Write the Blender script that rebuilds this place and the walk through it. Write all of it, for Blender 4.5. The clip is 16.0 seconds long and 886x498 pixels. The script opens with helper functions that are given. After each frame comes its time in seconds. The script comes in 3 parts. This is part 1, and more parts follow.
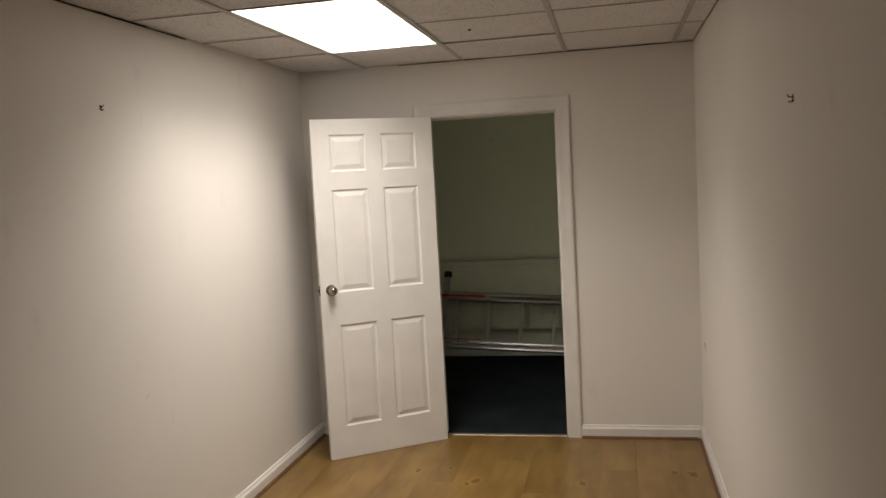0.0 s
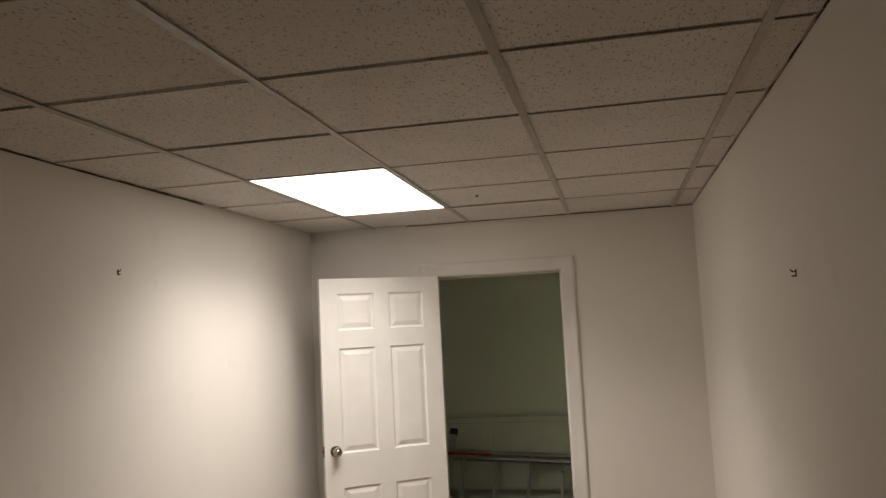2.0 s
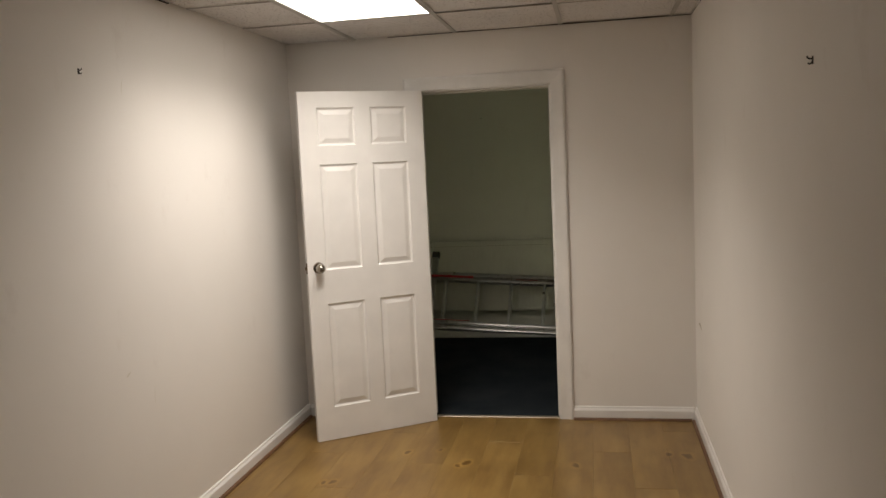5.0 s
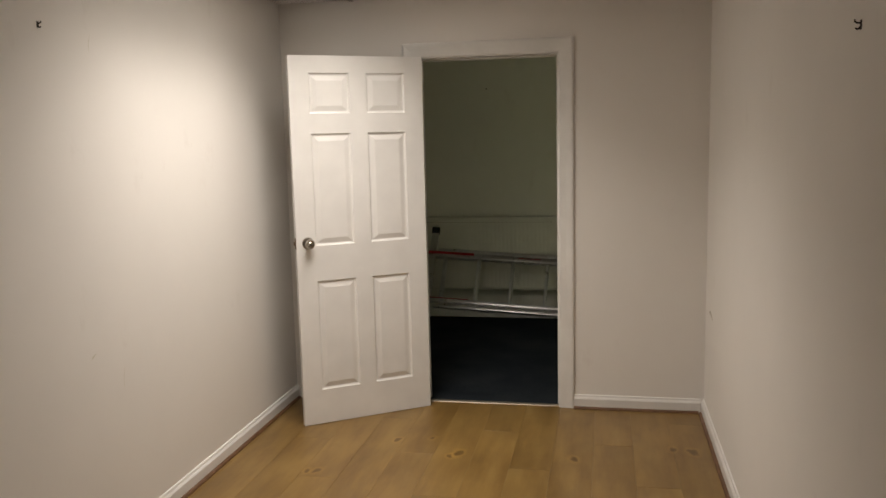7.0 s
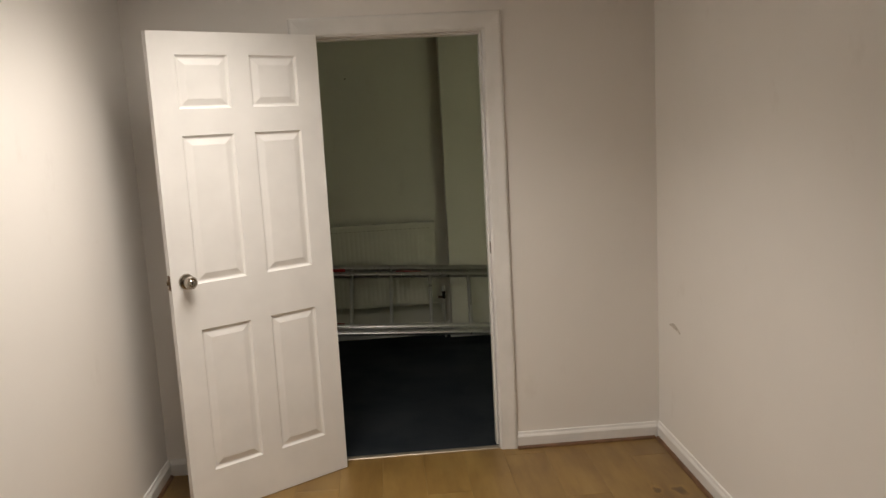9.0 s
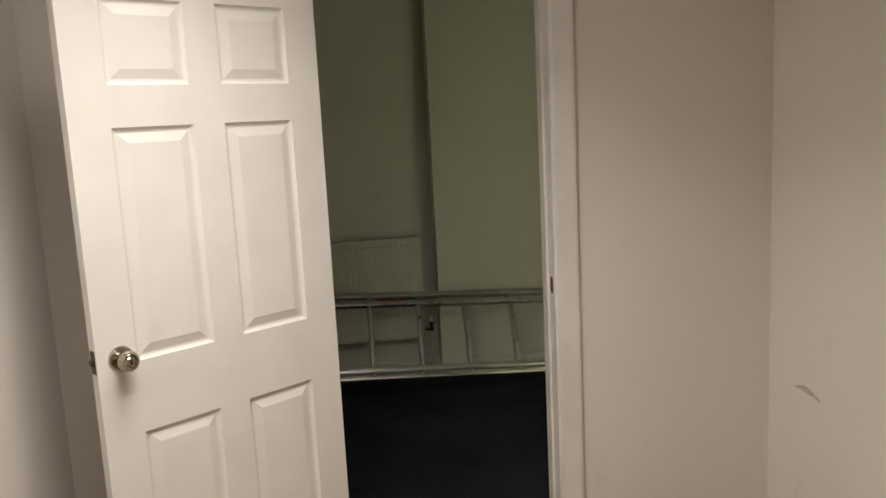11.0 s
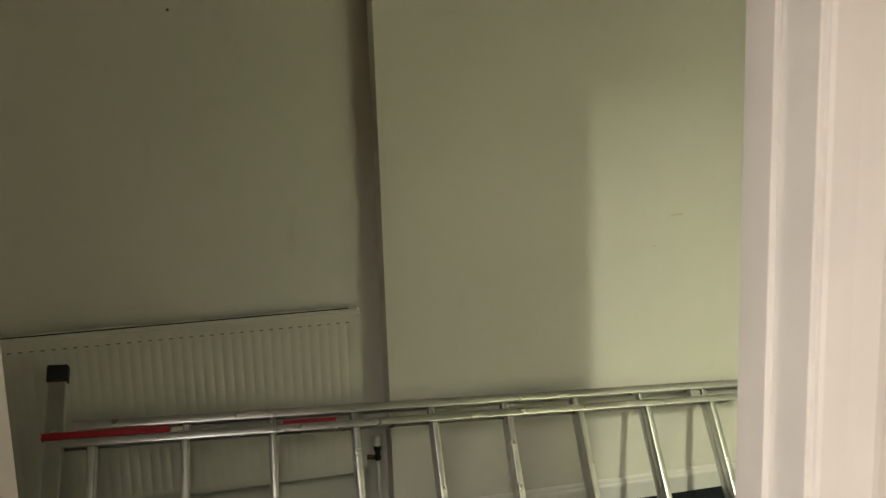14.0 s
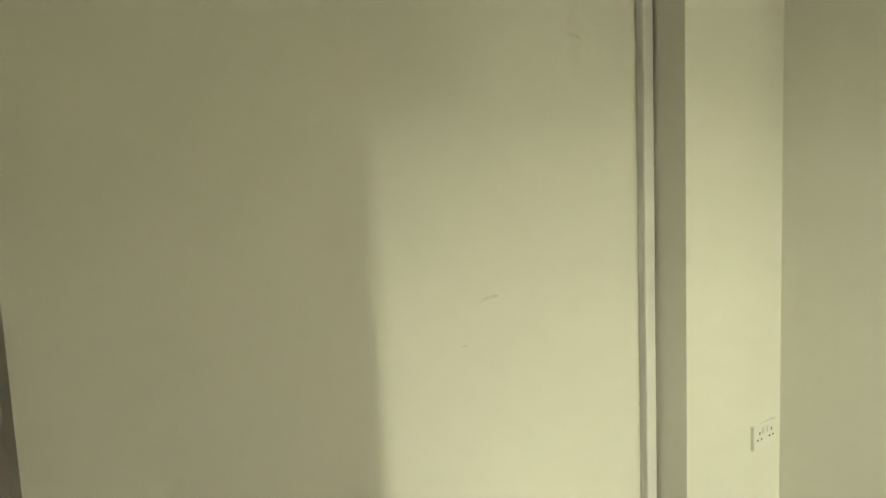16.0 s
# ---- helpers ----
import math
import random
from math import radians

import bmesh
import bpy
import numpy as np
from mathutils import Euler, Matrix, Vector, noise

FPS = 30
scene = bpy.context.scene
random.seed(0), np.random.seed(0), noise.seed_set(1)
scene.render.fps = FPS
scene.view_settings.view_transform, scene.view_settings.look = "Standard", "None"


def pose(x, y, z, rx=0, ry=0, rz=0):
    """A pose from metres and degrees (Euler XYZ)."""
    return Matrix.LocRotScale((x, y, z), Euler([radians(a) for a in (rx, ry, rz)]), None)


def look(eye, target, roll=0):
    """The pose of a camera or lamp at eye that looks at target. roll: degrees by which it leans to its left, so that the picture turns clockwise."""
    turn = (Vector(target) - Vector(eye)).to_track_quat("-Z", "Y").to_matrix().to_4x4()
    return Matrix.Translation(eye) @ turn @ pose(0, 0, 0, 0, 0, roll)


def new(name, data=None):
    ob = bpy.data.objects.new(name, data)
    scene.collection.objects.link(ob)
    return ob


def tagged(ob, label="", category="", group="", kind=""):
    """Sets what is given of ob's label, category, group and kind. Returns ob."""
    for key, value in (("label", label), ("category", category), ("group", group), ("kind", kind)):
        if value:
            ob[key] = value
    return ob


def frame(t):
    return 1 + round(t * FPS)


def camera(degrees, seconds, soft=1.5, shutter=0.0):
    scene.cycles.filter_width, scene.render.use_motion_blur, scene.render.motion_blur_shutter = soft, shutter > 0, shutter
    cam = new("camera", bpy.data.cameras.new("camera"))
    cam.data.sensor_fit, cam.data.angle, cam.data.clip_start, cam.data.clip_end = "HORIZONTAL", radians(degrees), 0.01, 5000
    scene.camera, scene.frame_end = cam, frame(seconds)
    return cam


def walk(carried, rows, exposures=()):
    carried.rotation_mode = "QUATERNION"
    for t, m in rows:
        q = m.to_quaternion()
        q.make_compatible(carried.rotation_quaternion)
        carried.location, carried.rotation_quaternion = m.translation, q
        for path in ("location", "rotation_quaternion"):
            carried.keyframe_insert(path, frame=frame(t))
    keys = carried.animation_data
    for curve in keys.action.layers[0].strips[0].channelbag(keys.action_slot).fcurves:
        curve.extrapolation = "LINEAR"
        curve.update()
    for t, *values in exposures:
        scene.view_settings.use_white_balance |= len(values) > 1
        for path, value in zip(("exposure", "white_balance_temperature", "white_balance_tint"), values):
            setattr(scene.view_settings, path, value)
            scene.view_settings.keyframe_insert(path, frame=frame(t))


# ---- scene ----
cam = camera(57.0, 16.0)
PATH = [
    (0, (0.517, -0.016, 1.613), (0.102, 1.933, 1.441), -3.1),
    (0.5, (0.515, -0.04, 1.631), (0.107, 1.916, 1.552), -3.2),
    (1, (0.523, -0.048, 1.658), (0.108, 1.908, 1.694), -3.0),
    (1.5, (0.523, -0.046, 1.671), (0.11, 1.906, 1.804), -2.9),
    (2, (0.504, -0.049, 1.677), (0.1, 1.901, 1.866), -2.9),
    (2.5, (0.495, -0.048, 1.678), (0.09, 1.9, 1.878), -2.9),
    (3, (0.487, -0.024, 1.656), (0.094, 1.93, 1.82), -2.5),
    (3.5, (0.477, 0.001, 1.63), (0.092, 1.962, 1.71), -2.2),
    (4, (0.462, 0.027, 1.597), (0.077, 1.989, 1.575), -2.4),
    (4.5, (0.45, 0.059, 1.563), (0.073, 2.018, 1.413), -2.8),
    (7, (0.447, 0.351, 1.561), (0.057, 2.293, 1.283), -1.4),
    (7.5, (0.34, 0.516, 1.55), (-0.023, 2.463, 1.274), -1.3),
    (8, (0.107, 0.696, 1.582), (-0.07, 2.665, 1.282), -2.1),
    (10.5, (-0.598, 2.007, 1.571), (-0.297, 3.96, 1.264), -2.7),
    (11, (-0.627, 2.312, 1.568), (-0.291, 4.258, 1.248), -2.9),
    (11.5, (-0.618, 2.587, 1.583), (-0.244, 4.524, 1.258), -3.1),
    (12, (-0.567, 2.914, 1.58), (-0.159, 4.843, 1.248), -2.4),
    (12.5, (-0.528, 3.226, 1.579), (-0.107, 5.152, 1.241), -2.0),
    (13, (-0.508, 3.574, 1.596), (-0.066, 5.494, 1.248), -2.2),
    (13.5, (-0.467, 3.866, 1.559), (0.013, 5.781, 1.22), -2.0),
    (14, (-0.368, 4.206, 1.52), (0.13, 6.119, 1.217), -1.9),
    (14.2, (-0.352, 4.332, 1.505), (0.177, 6.239, 1.217), -2.0),
    (14.5, (-0.36, 4.546, 1.524), (0.271, 6.423, 1.244), -2.3),
    (15, (-0.332, 4.897, 1.539), (0.532, 6.679, 1.259), -2.3),
    (15.5, (-0.207, 5.172, 1.544), (0.811, 6.871, 1.272), -2.1),
    (16, (-0.124, 5.426, 1.55), (1.112, 6.978, 1.298), -2.4),
]
EXPOSURES = [(0, -0.27), (3, -0.25), (7, -0.25), (8, -0.20), (10.5, -0.17), (12.5, -0.04), (13, 0.10), (13.5, 0.28), (14, 0.72), (14.5, 1.18), (15, 1.36), (15.5, 1.30), (16, 1.22)]
walk(cam, [(t, look(eye, target, roll)) for t, eye, target, roll in PATH], EXPOSURES)

# ---- light ----
world = bpy.data.worlds.new("world")
world.use_nodes = True
scene.world = world
world.node_tree.nodes["Background"].inputs["Color"].default_value = (0.05, 0.05, 0.05, 1)
world.node_tree.nodes["Background"].inputs["Strength"].default_value = 0.0


def area_lamp(name, m, sx, sy, watts, color, spread):
    data = bpy.data.lights.new(name, "AREA")
    data.shape, data.size, data.size_y = "RECTANGLE", sx, sy
    data.energy, data.color, data.spread = watts, color, radians(spread)
    ob = new(name, data)
    ob.matrix_world = m
    return ob


# ---- plan ----
LX, RX = -1.39, 0.985          # side walls of the office
DY, DB = 4.893, 5.0         # door wall, front and back
BY = -1.25                     # wall behind the camera
CZ = 2.311                     # suspended ceiling
OL, OR, OH = -0.585, 0.192, 1.981   # door opening
PX, PY = 0.153, 7.06          # chimney breast edge and face
NY = 7.17                      # recess wall behind the radiator
QX, QY = 1.977, 6.883          # pier edge and face
EX = 2.533                     # corridor wall
WX = -1.6                      # left end of the second room
CZ2 = 2.34                     # second ceiling
COLS = [0.266 + 0.61 * i for i in (-2, -1, 0, 1)]
BATTEN = (1.204, 3.1, 3.6)      # corridor light: centre and turn
ROWS = [2.422 + 0.607 * i for i in range(-6, 4)]

area_lamp("office_panel_light", pose((COLS[0] + COLS[1]) / 2, (ROWS[7] + ROWS[9]) / 2, CZ - 0.004), 0.56, 1.16, 22.0, (1.0, 0.91, 0.815), 129)
area_lamp("corridor_batten_light", pose(*BATTEN[:2], CZ2 - 0.05, 0, 0, BATTEN[2]), 0.06, 1.75, 84.0, (0.98, 1.0, 0.70), 163)


# ---- materials ----
def base_mat(name):
    m = bpy.data.materials.new(name)
    m.use_nodes = True
    nt = m.node_tree
    return m, nt, nt.nodes["Principled BSDF"]


def tex_noise(nt, vec, scale, detail=3.0, rough=0.55, stretch=None):
    n = nt.nodes.new("ShaderNodeTexNoise")
    n.inputs["Scale"].default_value = scale
    n.inputs["Detail"].default_value = detail
    n.inputs["Roughness"].default_value = rough
    if stretch:
        mp = nt.nodes.new("ShaderNodeMapping")
        mp.inputs["Scale"].default_value = stretch
        nt.links.new(vec, mp.inputs["Vector"])
        vec = mp.outputs["Vector"]
    nt.links.new(vec, n.inputs["Vector"])
    return n.outputs["Fac"]


def ramp(nt, fac, stops):
    r = nt.nodes.new("ShaderNodeValToRGB")
    r.color_ramp.elements[0].position, r.color_ramp.elements[0].color = stops[0][0], (*stops[0][1], 1)
    r.color_ramp.elements[1].position, r.color_ramp.elements[1].color = stops[-1][0], (*stops[-1][1], 1)
    for p, c in stops[1:-1]:
        e = r.color_ramp.elements.new(p)
        e.color = (*c, 1)
    nt.links.new(fac, r.inputs["Fac"])
    return r.outputs["Color"]


def mix(nt, fac, a, b, mode="MIX"):
    n = nt.nodes.new("ShaderNodeMix")
    n.data_type, n.blend_type = "RGBA", mode
    for key, v in (("Factor", fac), ("A", a), ("B", b)):
        sock = [s for s in n.inputs if s.name == key and (s.type == "RGBA" or key == "Factor" and s.type == "VALUE")][0]
        if isinstance(v, (int, float)):
            sock.default_value = v
        elif isinstance(v, tuple):
            sock.default_value = (*v, 1)
        else:
            nt.links.new(v, sock)
    return [s for s in n.outputs if s.type == "RGBA"][0]


def bump(nt, bsdf, height, strength, dist=0.01):
    b = nt.nodes.new("ShaderNodeBump")
    b.inputs["Strength"].default_value, b.inputs["Distance"].default_value = strength, dist
    nt.links.new(height, b.inputs["Height"])
    nt.links.new(b.outputs["Normal"], bsdf.inputs["Normal"])


def coords(nt, kind="Object"):
    return nt.nodes.new("ShaderNodeTexCoord").outputs[kind]


def plain(name, color, rough=0.5, metal=0.0, var=0.12, scale=9.0, bump_scale=120.0, bump_by=0.08):
    m, nt, b = base_mat(name)
    v = coords(nt)
    lo = tuple(c * (1 - var) for c in color)
    hi = tuple(min(1.0, c * (1 + var * 0.6)) for c in color)
    nt.links.new(ramp(nt, tex_noise(nt, v, scale), [(0.3, lo), (0.7, hi)]), b.inputs["Base Color"])
    b.inputs["Roughness"].default_value, b.inputs["Metallic"].default_value = rough, metal
    bump(nt, b, tex_noise(nt, v, bump_scale, 2.0), bump_by, 0.002)
    return m


def painted_wall(name, color):
    """Emulsion over plaster: roller stipple, faint hollows, sparse grey rubs."""
    m, nt, b = base_mat(name)
    v = coords(nt)
    c1 = ramp(nt, tex_noise(nt, v, 1.3, 4.0), [(0.3, tuple(c * 0.955 for c in color)), (0.7, color)])
    rub = ramp(nt, tex_noise(nt, v, 5.0, 5.0, 0.65, (1.0, 1.0, 0.6)), [(0.63, (1, 1, 1)), (0.78, (0.93, 0.92, 0.91))])
    nt.links.new(mix(nt, 1.0, c1, rub, "MULTIPLY"), b.inputs["Base Color"])
    b.inputs["Roughness"].default_value = 0.62
    h = nt.nodes.new("ShaderNodeMath")
    h.operation = "MULTIPLY_ADD"
    nt.links.new(tex_noise(nt, v, 2.2, 2.0), h.inputs[0])
    h.inputs[1].default_value = 6.0
    nt.links.new(tex_noise(nt, v, 260.0, 2.0), h.inputs[2])
    bump(nt, b, h.outputs[0], 0.12, 0.002)
    return m


def ceiling_tile():
    """Mineral fibre tile with dark worm holes and pin pricks."""
    m, nt, b = base_mat("mineral_fibre_tile")
    v = coords(nt)
    holes = ramp(nt, tex_noise(nt, v, 112.0, 3.5, 0.62, (1.25, 0.6, 1.0)), [(0.34, (0.30, 0.28, 0.26)), (0.43, (1, 1, 1))])
    patch = ramp(nt, tex_noise(nt, v, 3.0), [(0.3, (0.72, 0.70, 0.69)), (0.7, (0.79, 0.77, 0.76))])
    isl = nt.nodes.new("ShaderNodeNewGeometry").outputs["Random Per Island"]
    tone = ramp(nt, isl, [(0.0, (0.92, 0.91, 0.90)), (1.0, (1, 1, 1))])
    c = mix(nt, 1.0, patch, tone, "MULTIPLY")
    nt.links.new(mix(nt, 0.8, c, holes, "MULTIPLY"), b.inputs["Base Color"])
    b.inputs["Roughness"].default_value = 0.95
    bump(nt, b, tex_noise(nt, v, 112.0, 3.5, 0.62, (1.25, 0.6, 1.0)), 0.45, 0.003)
    return m


KNOTS = [(-0.262, 4.145, 0.045), (-0.292, 4.095, 0.035), (-0.884, 3.842, 0.04), (-0.93, 3.82, 0.03), (0.304, 4.133, 0.04), (0.772, 4.311, 0.035), (0.87, 4.30, 0.045), (-0.431, 4.314, 0.03), (-0.601, 4.277, 0.03)]


def laminate():
    """Oak-look laminate: long grain, tone by board, dark knots."""
    m, nt, b = base_mat("oak_laminate")
    info = nt.nodes.new("ShaderNodeObjectInfo")
    v = coords(nt)
    off = nt.nodes.new("ShaderNodeVectorMath")
    off.operation = "MULTIPLY_ADD"
    comb = nt.nodes.new("ShaderNodeCombineXYZ")
    for k in ("X", "Y", "Z"):
        nt.links.new(info.outputs["Random"], comb.inputs[k])
    nt.links.new(comb.outputs[0], off.inputs[0])
    off.inputs[1].default_value = (37.0, 53.0, 11.0)
    nt.links.new(v, off.inputs[2])
    p = off.outputs[0]
    grain = ramp(nt, tex_noise(nt, p, 6.0, 4.0, 0.55, (2.4, 0.4, 1.0)), [(0.28, (0.185, 0.108, 0.032)), (0.5, (0.240, 0.148, 0.045)), (0.74, (0.285, 0.186, 0.062))])
    tone = ramp(nt, info.outputs["Random"], [(0.0, (0.94, 0.93, 0.91)), (1.0, (1.04, 1.03, 1.02))])
    cloud = ramp(nt, tex_noise(nt, p, 4.5, 3.0, 0.5, (1.1, 0.6, 1.0)), [(0.33, (0.78, 0.74, 0.68)), (0.62, (1.06, 1.05, 1.03))])
    c = mix(nt, 1.0, mix(nt, 1.0, grain, tone, "MULTIPLY"), cloud, "MULTIPLY")
    where = nt.nodes.new("ShaderNodeNewGeometry").outputs["Position"]
    warp = nt.nodes.new("ShaderNodeTexNoise")
    warp.inputs["Scale"].default_value = 14.0
    nt.links.new(where, warp.inputs["Vector"])
    bent = nt.nodes.new("ShaderNodeVectorMath")
    bent.operation = "MULTIPLY_ADD"
    nt.links.new(warp.outputs["Color"], bent.inputs[0])
    bent.inputs[1].default_value = (0.06, 0.09, 0.0)
    nt.links.new(where, bent.inputs[2])
    for kx, ky, size in KNOTS:
        mp = nt.nodes.new("ShaderNodeMapping")
        mp.inputs["Location"].default_value = (-(kx + 0.03) / size, -(ky + 0.045) * 0.55 / size, 0)
        mp.inputs["Scale"].default_value = (1 / size, 0.55 / size, 0)
        nt.links.new(bent.outputs[0], mp.inputs["Vector"])
        far = nt.nodes.new("ShaderNodeVectorMath")
        far.operation = "LENGTH"
        nt.links.new(mp.outputs["Vector"], far.inputs[0])
        c = mix(nt, 1.0, c, ramp(nt, far.outputs["Value"], [(0.10, (0.46, 0.38, 0.28)), (0.30, (0.62, 0.54, 0.44)), (0.50, (1.25, 1.24, 1.16)), (0.75, (1.12, 1.12, 1.06)), (1.0, (1, 1, 1))]), "MULTIPLY")
    nt.links.new(c, b.inputs["Base Color"])
    b.inputs["Roughness"].default_value = 0.36
    bump(nt, b, tex_noise(nt, p, 40.0, 4.0, 0.6, (4.0, 0.3, 1.0)), 0.08, 0.002)
    return m


def carpet_mat():
    m, nt, b = base_mat("dark_cord_carpet")
    v = coords(nt)
    c = ramp(nt, tex_noise(nt, v, 330.0, 2.0), [(0.3, (0.010, 0.013, 0.017)), (0.7, (0.034, 0.042, 0.051))])
    wear = ramp(nt, tex_noise(nt, v, 2.5, 4.0), [(0.35, (0.72, 0.73, 0.75)), (0.65, (1.22, 1.18, 1.12))])
    nt.links.new(mix(nt, 1.0, c, wear, "MULTIPLY"), b.inputs["Base Color"])
    b.inputs["Roughness"].default_value = 1.0
    b.inputs["Specular IOR Level"].default_value = 0.08
    bump(nt, b, tex_noise(nt, v, 330.0, 2.0), 0.8, 0.006)
    return m


def aluminium():
    m, nt, b = base_mat("mill_aluminium")
    v = coords(nt)
    nt.links.new(ramp(nt, tex_noise(nt, v, 14.0, 3.0, 0.5), [(0.3, (0.62, 0.62, 0.61)), (0.7, (0.72, 0.72, 0.71))]), b.inputs["Base Color"])
    b.inputs["Metallic"].default_value = 1.0
    nt.links.new(ramp(nt, tex_noise(nt, v, 20.0, 3.0, 0.5), [(0.3, (0.27,) * 3), (0.7, (0.31,) * 3)]), b.inputs["Roughness"])
    bump(nt, b, tex_noise(nt, v, 90.0, 2.0, 0.5, (0.1, 1.0, 1.0)), 0.006, 0.0003)
    return m


def glow(name, color, strength):
    m, nt, b = base_mat(name)
    b.inputs["Base Color"].default_value = (0.8, 0.8, 0.8, 1)
    b.inputs["Emission Color"].default_value = (*color, 1)
    b.inputs["Emission Strength"].default_value = strength
    return m


WALL = painted_wall("white_emulsion", (0.845, 0.815, 0.775))
WALL2 = painted_wall("cream_emulsion", (0.82, 0.805, 0.735))
# darkened so the ceiling bounces less light onto the upper walls
CEIL2 = painted_wall("low_bounce_ceiling_paint", (0.42, 0.40, 0.35))
TILE = ceiling_tile()
GRID = plain("grid_steel_paint", (0.45, 0.435, 0.41), 0.45, 0.0, 0.15, 14.0)
TEE = plain("brown_cross_tee", (0.24, 0.215, 0.19), 0.6, 0.0, 0.3, 25.0)
# near-black: holds the shade of the ceiling gaps as well as dust
VOID = plain("void_dust_and_shade", (0.035, 0.03, 0.027), 0.9)
GLOSS = plain("white_gloss_paint", (0.80, 0.785, 0.76), 0.32, 0.0, 0.06, 6.0, 60.0, 0.06)
SATIN = plain("white_satin_door_paint", (0.82, 0.805, 0.78), 0.38, 0.0, 0.05, 5.0, 300.0, 0.10)
OAK = laminate()
LOW_BOUNCE_FLOOR = plain("low_bounce_floor", (0.10, 0.10, 0.09), 0.4, 0.0, 0.12, 7.0)
STRIP = plain("dull_metal_strip", (0.34, 0.29, 0.23), 0.45, 0.6, 0.2, 20.0)
BEAD = plain("brown_beading", (0.15, 0.075, 0.036), 0.5, 0.0, 0.25, 20.0)
CARPET = carpet_mat()
ALU = aluminium()
NICKEL = plain("satin_nickel", (0.42, 0.39, 0.34), 0.17, 1.0, 0.1, 30.0)
BRASS = plain("worn_dark_brass", (0.20, 0.14, 0.085), 0.5, 1.0, 0.3, 60.0)
IRON = plain("dark_bronze_hook", (0.05, 0.042, 0.034), 0.45, 0.7, 0.2, 60.0)
RUBBER = plain("black_rubber", (0.02, 0.02, 0.02), 0.7, 0.0, 0.2, 30.0)
RED = plain("red_plastic", (0.42, 0.015, 0.03), 0.45, 0.0, 0.25, 14.0)
ENAMEL = plain("radiator_enamel", (0.74, 0.73, 0.66), 0.4, 0.0, 0.07, 5.0)
SOCKET = plain("white_socket_plastic", (0.80, 0.79, 0.75), 0.3, 0.0, 0.03, 8.0)
DARK = plain("dark_hole", (0.015, 0.014, 0.013), 0.8)
# paints the shade inside the radiator slots
SLOT = plain("brown_slot_shade", (0.27, 0.22, 0.15), 0.8, 0.0, 0.3, 80.0)
RUB_FAINT = plain("faint_rub_mark", (0.74, 0.705, 0.62), 0.7, 0.0, 0.1, 60.0)
RUB = plain("grey_rub_mark", (0.58, 0.53, 0.47), 0.7, 0.0, 0.2, 60.0)
PANEL = glow("lit_diffuser", (1.0, 0.91, 0.815), 4.0)
nt = PANEL.node_tree
dirt = ramp(nt, tex_noise(nt, coords(nt), 5.5, 4.0, 0.6), [(0.27, (0.42, 0.37, 0.30)), (0.36, (1.0, 0.91, 0.81))])
nt.links.new(dirt, nt.nodes["Principled BSDF"].inputs["Emission Color"])
PANEL2 = glow("lit_diffuser_greenish", (0.95, 1.0, 0.72), 2.6)


# ---- mesh helpers ----
def box(bm, x0, y0, z0, x1, y1, z1, bevel=0.0):
    if bevel > 0:
        tmp = bmesh.new()
        box(tmp, x0, y0, z0, x1, y1, z1)
        bmesh.ops.bevel(tmp, geom=tmp.edges[:], offset=bevel, segments=2, affect="EDGES", profile=0.5)
        me = bpy.data.meshes.new("tmp")
        tmp.to_mesh(me)
        tmp.free()
        bm.from_mesh(me)
        bpy.data.meshes.remove(me)
        return bm
    v = [bm.verts.new((x, y, z)) for z in (z0, z1) for y in (y0, y1) for x in (x0, x1)]
    for f in ((0, 2, 3, 1), (4, 5, 7, 6), (0, 1, 5, 4), (2, 6, 7, 3), (0, 4, 6, 2), (1, 3, 7, 5)):
        bm.faces.new([v[i] for i in f])
    return bm


def boxes(*rows, bevel=0.0):
    bm = bmesh.new()
    for r in rows:
        box(bm, *r, bevel=bevel)
    return bm


def lathe(bm, profile, m=Matrix(), seg=24):
    """Turns (radius, height) pairs about the local z axis."""
    rings = []
    for r, h in profile:
        if r < 1e-5:
            rings.append([bm.verts.new(m @ Vector((0, 0, h)))])
        else:
            rings.append([bm.verts.new(m @ Vector((r * math.cos(a), r * math.sin(a), h))) for a in (2 * math.pi * i / seg for i in range(seg))])
    for a, b in zip(rings, rings[1:]):
        for i in range(seg):
            j = (i + 1) % seg
            f = [a[i % len(a)], a[j % len(a)], b[j % len(b)], b[i % len(b)]]
            f = list(dict.fromkeys(f))
            if len(f) > 2:
                bm.faces.new(f)
    return bm


def tube(bm, points, r, seg=12):
    """A round bar along points, closed at both ends."""
    pts = [Vector(p) for p in points]
    rings = []
    for i, p in enumerate(pts):
        d = (pts[min(i + 1, len(pts) - 1)] - pts[max(i - 1, 0)]).normalized()
        s = d.cross(Vector((0.31, 0.17, 0.94))).normalized()
        t = d.cross(s)
        rings.append([bm.verts.new(p + r * (math.cos(a) * s + math.sin(a) * t)) for a in (2 * math.pi * k / seg for k in range(seg))])
    for a, b in zip(rings, rings[1:]):
        for i in range(seg):
            bm.faces.new((a[i], a[(i + 1) % seg], b[(i + 1) % seg], b[i]))
    bm.faces.new(rings[0][::-1])
    bm.faces.new(rings[-1])
    return bm


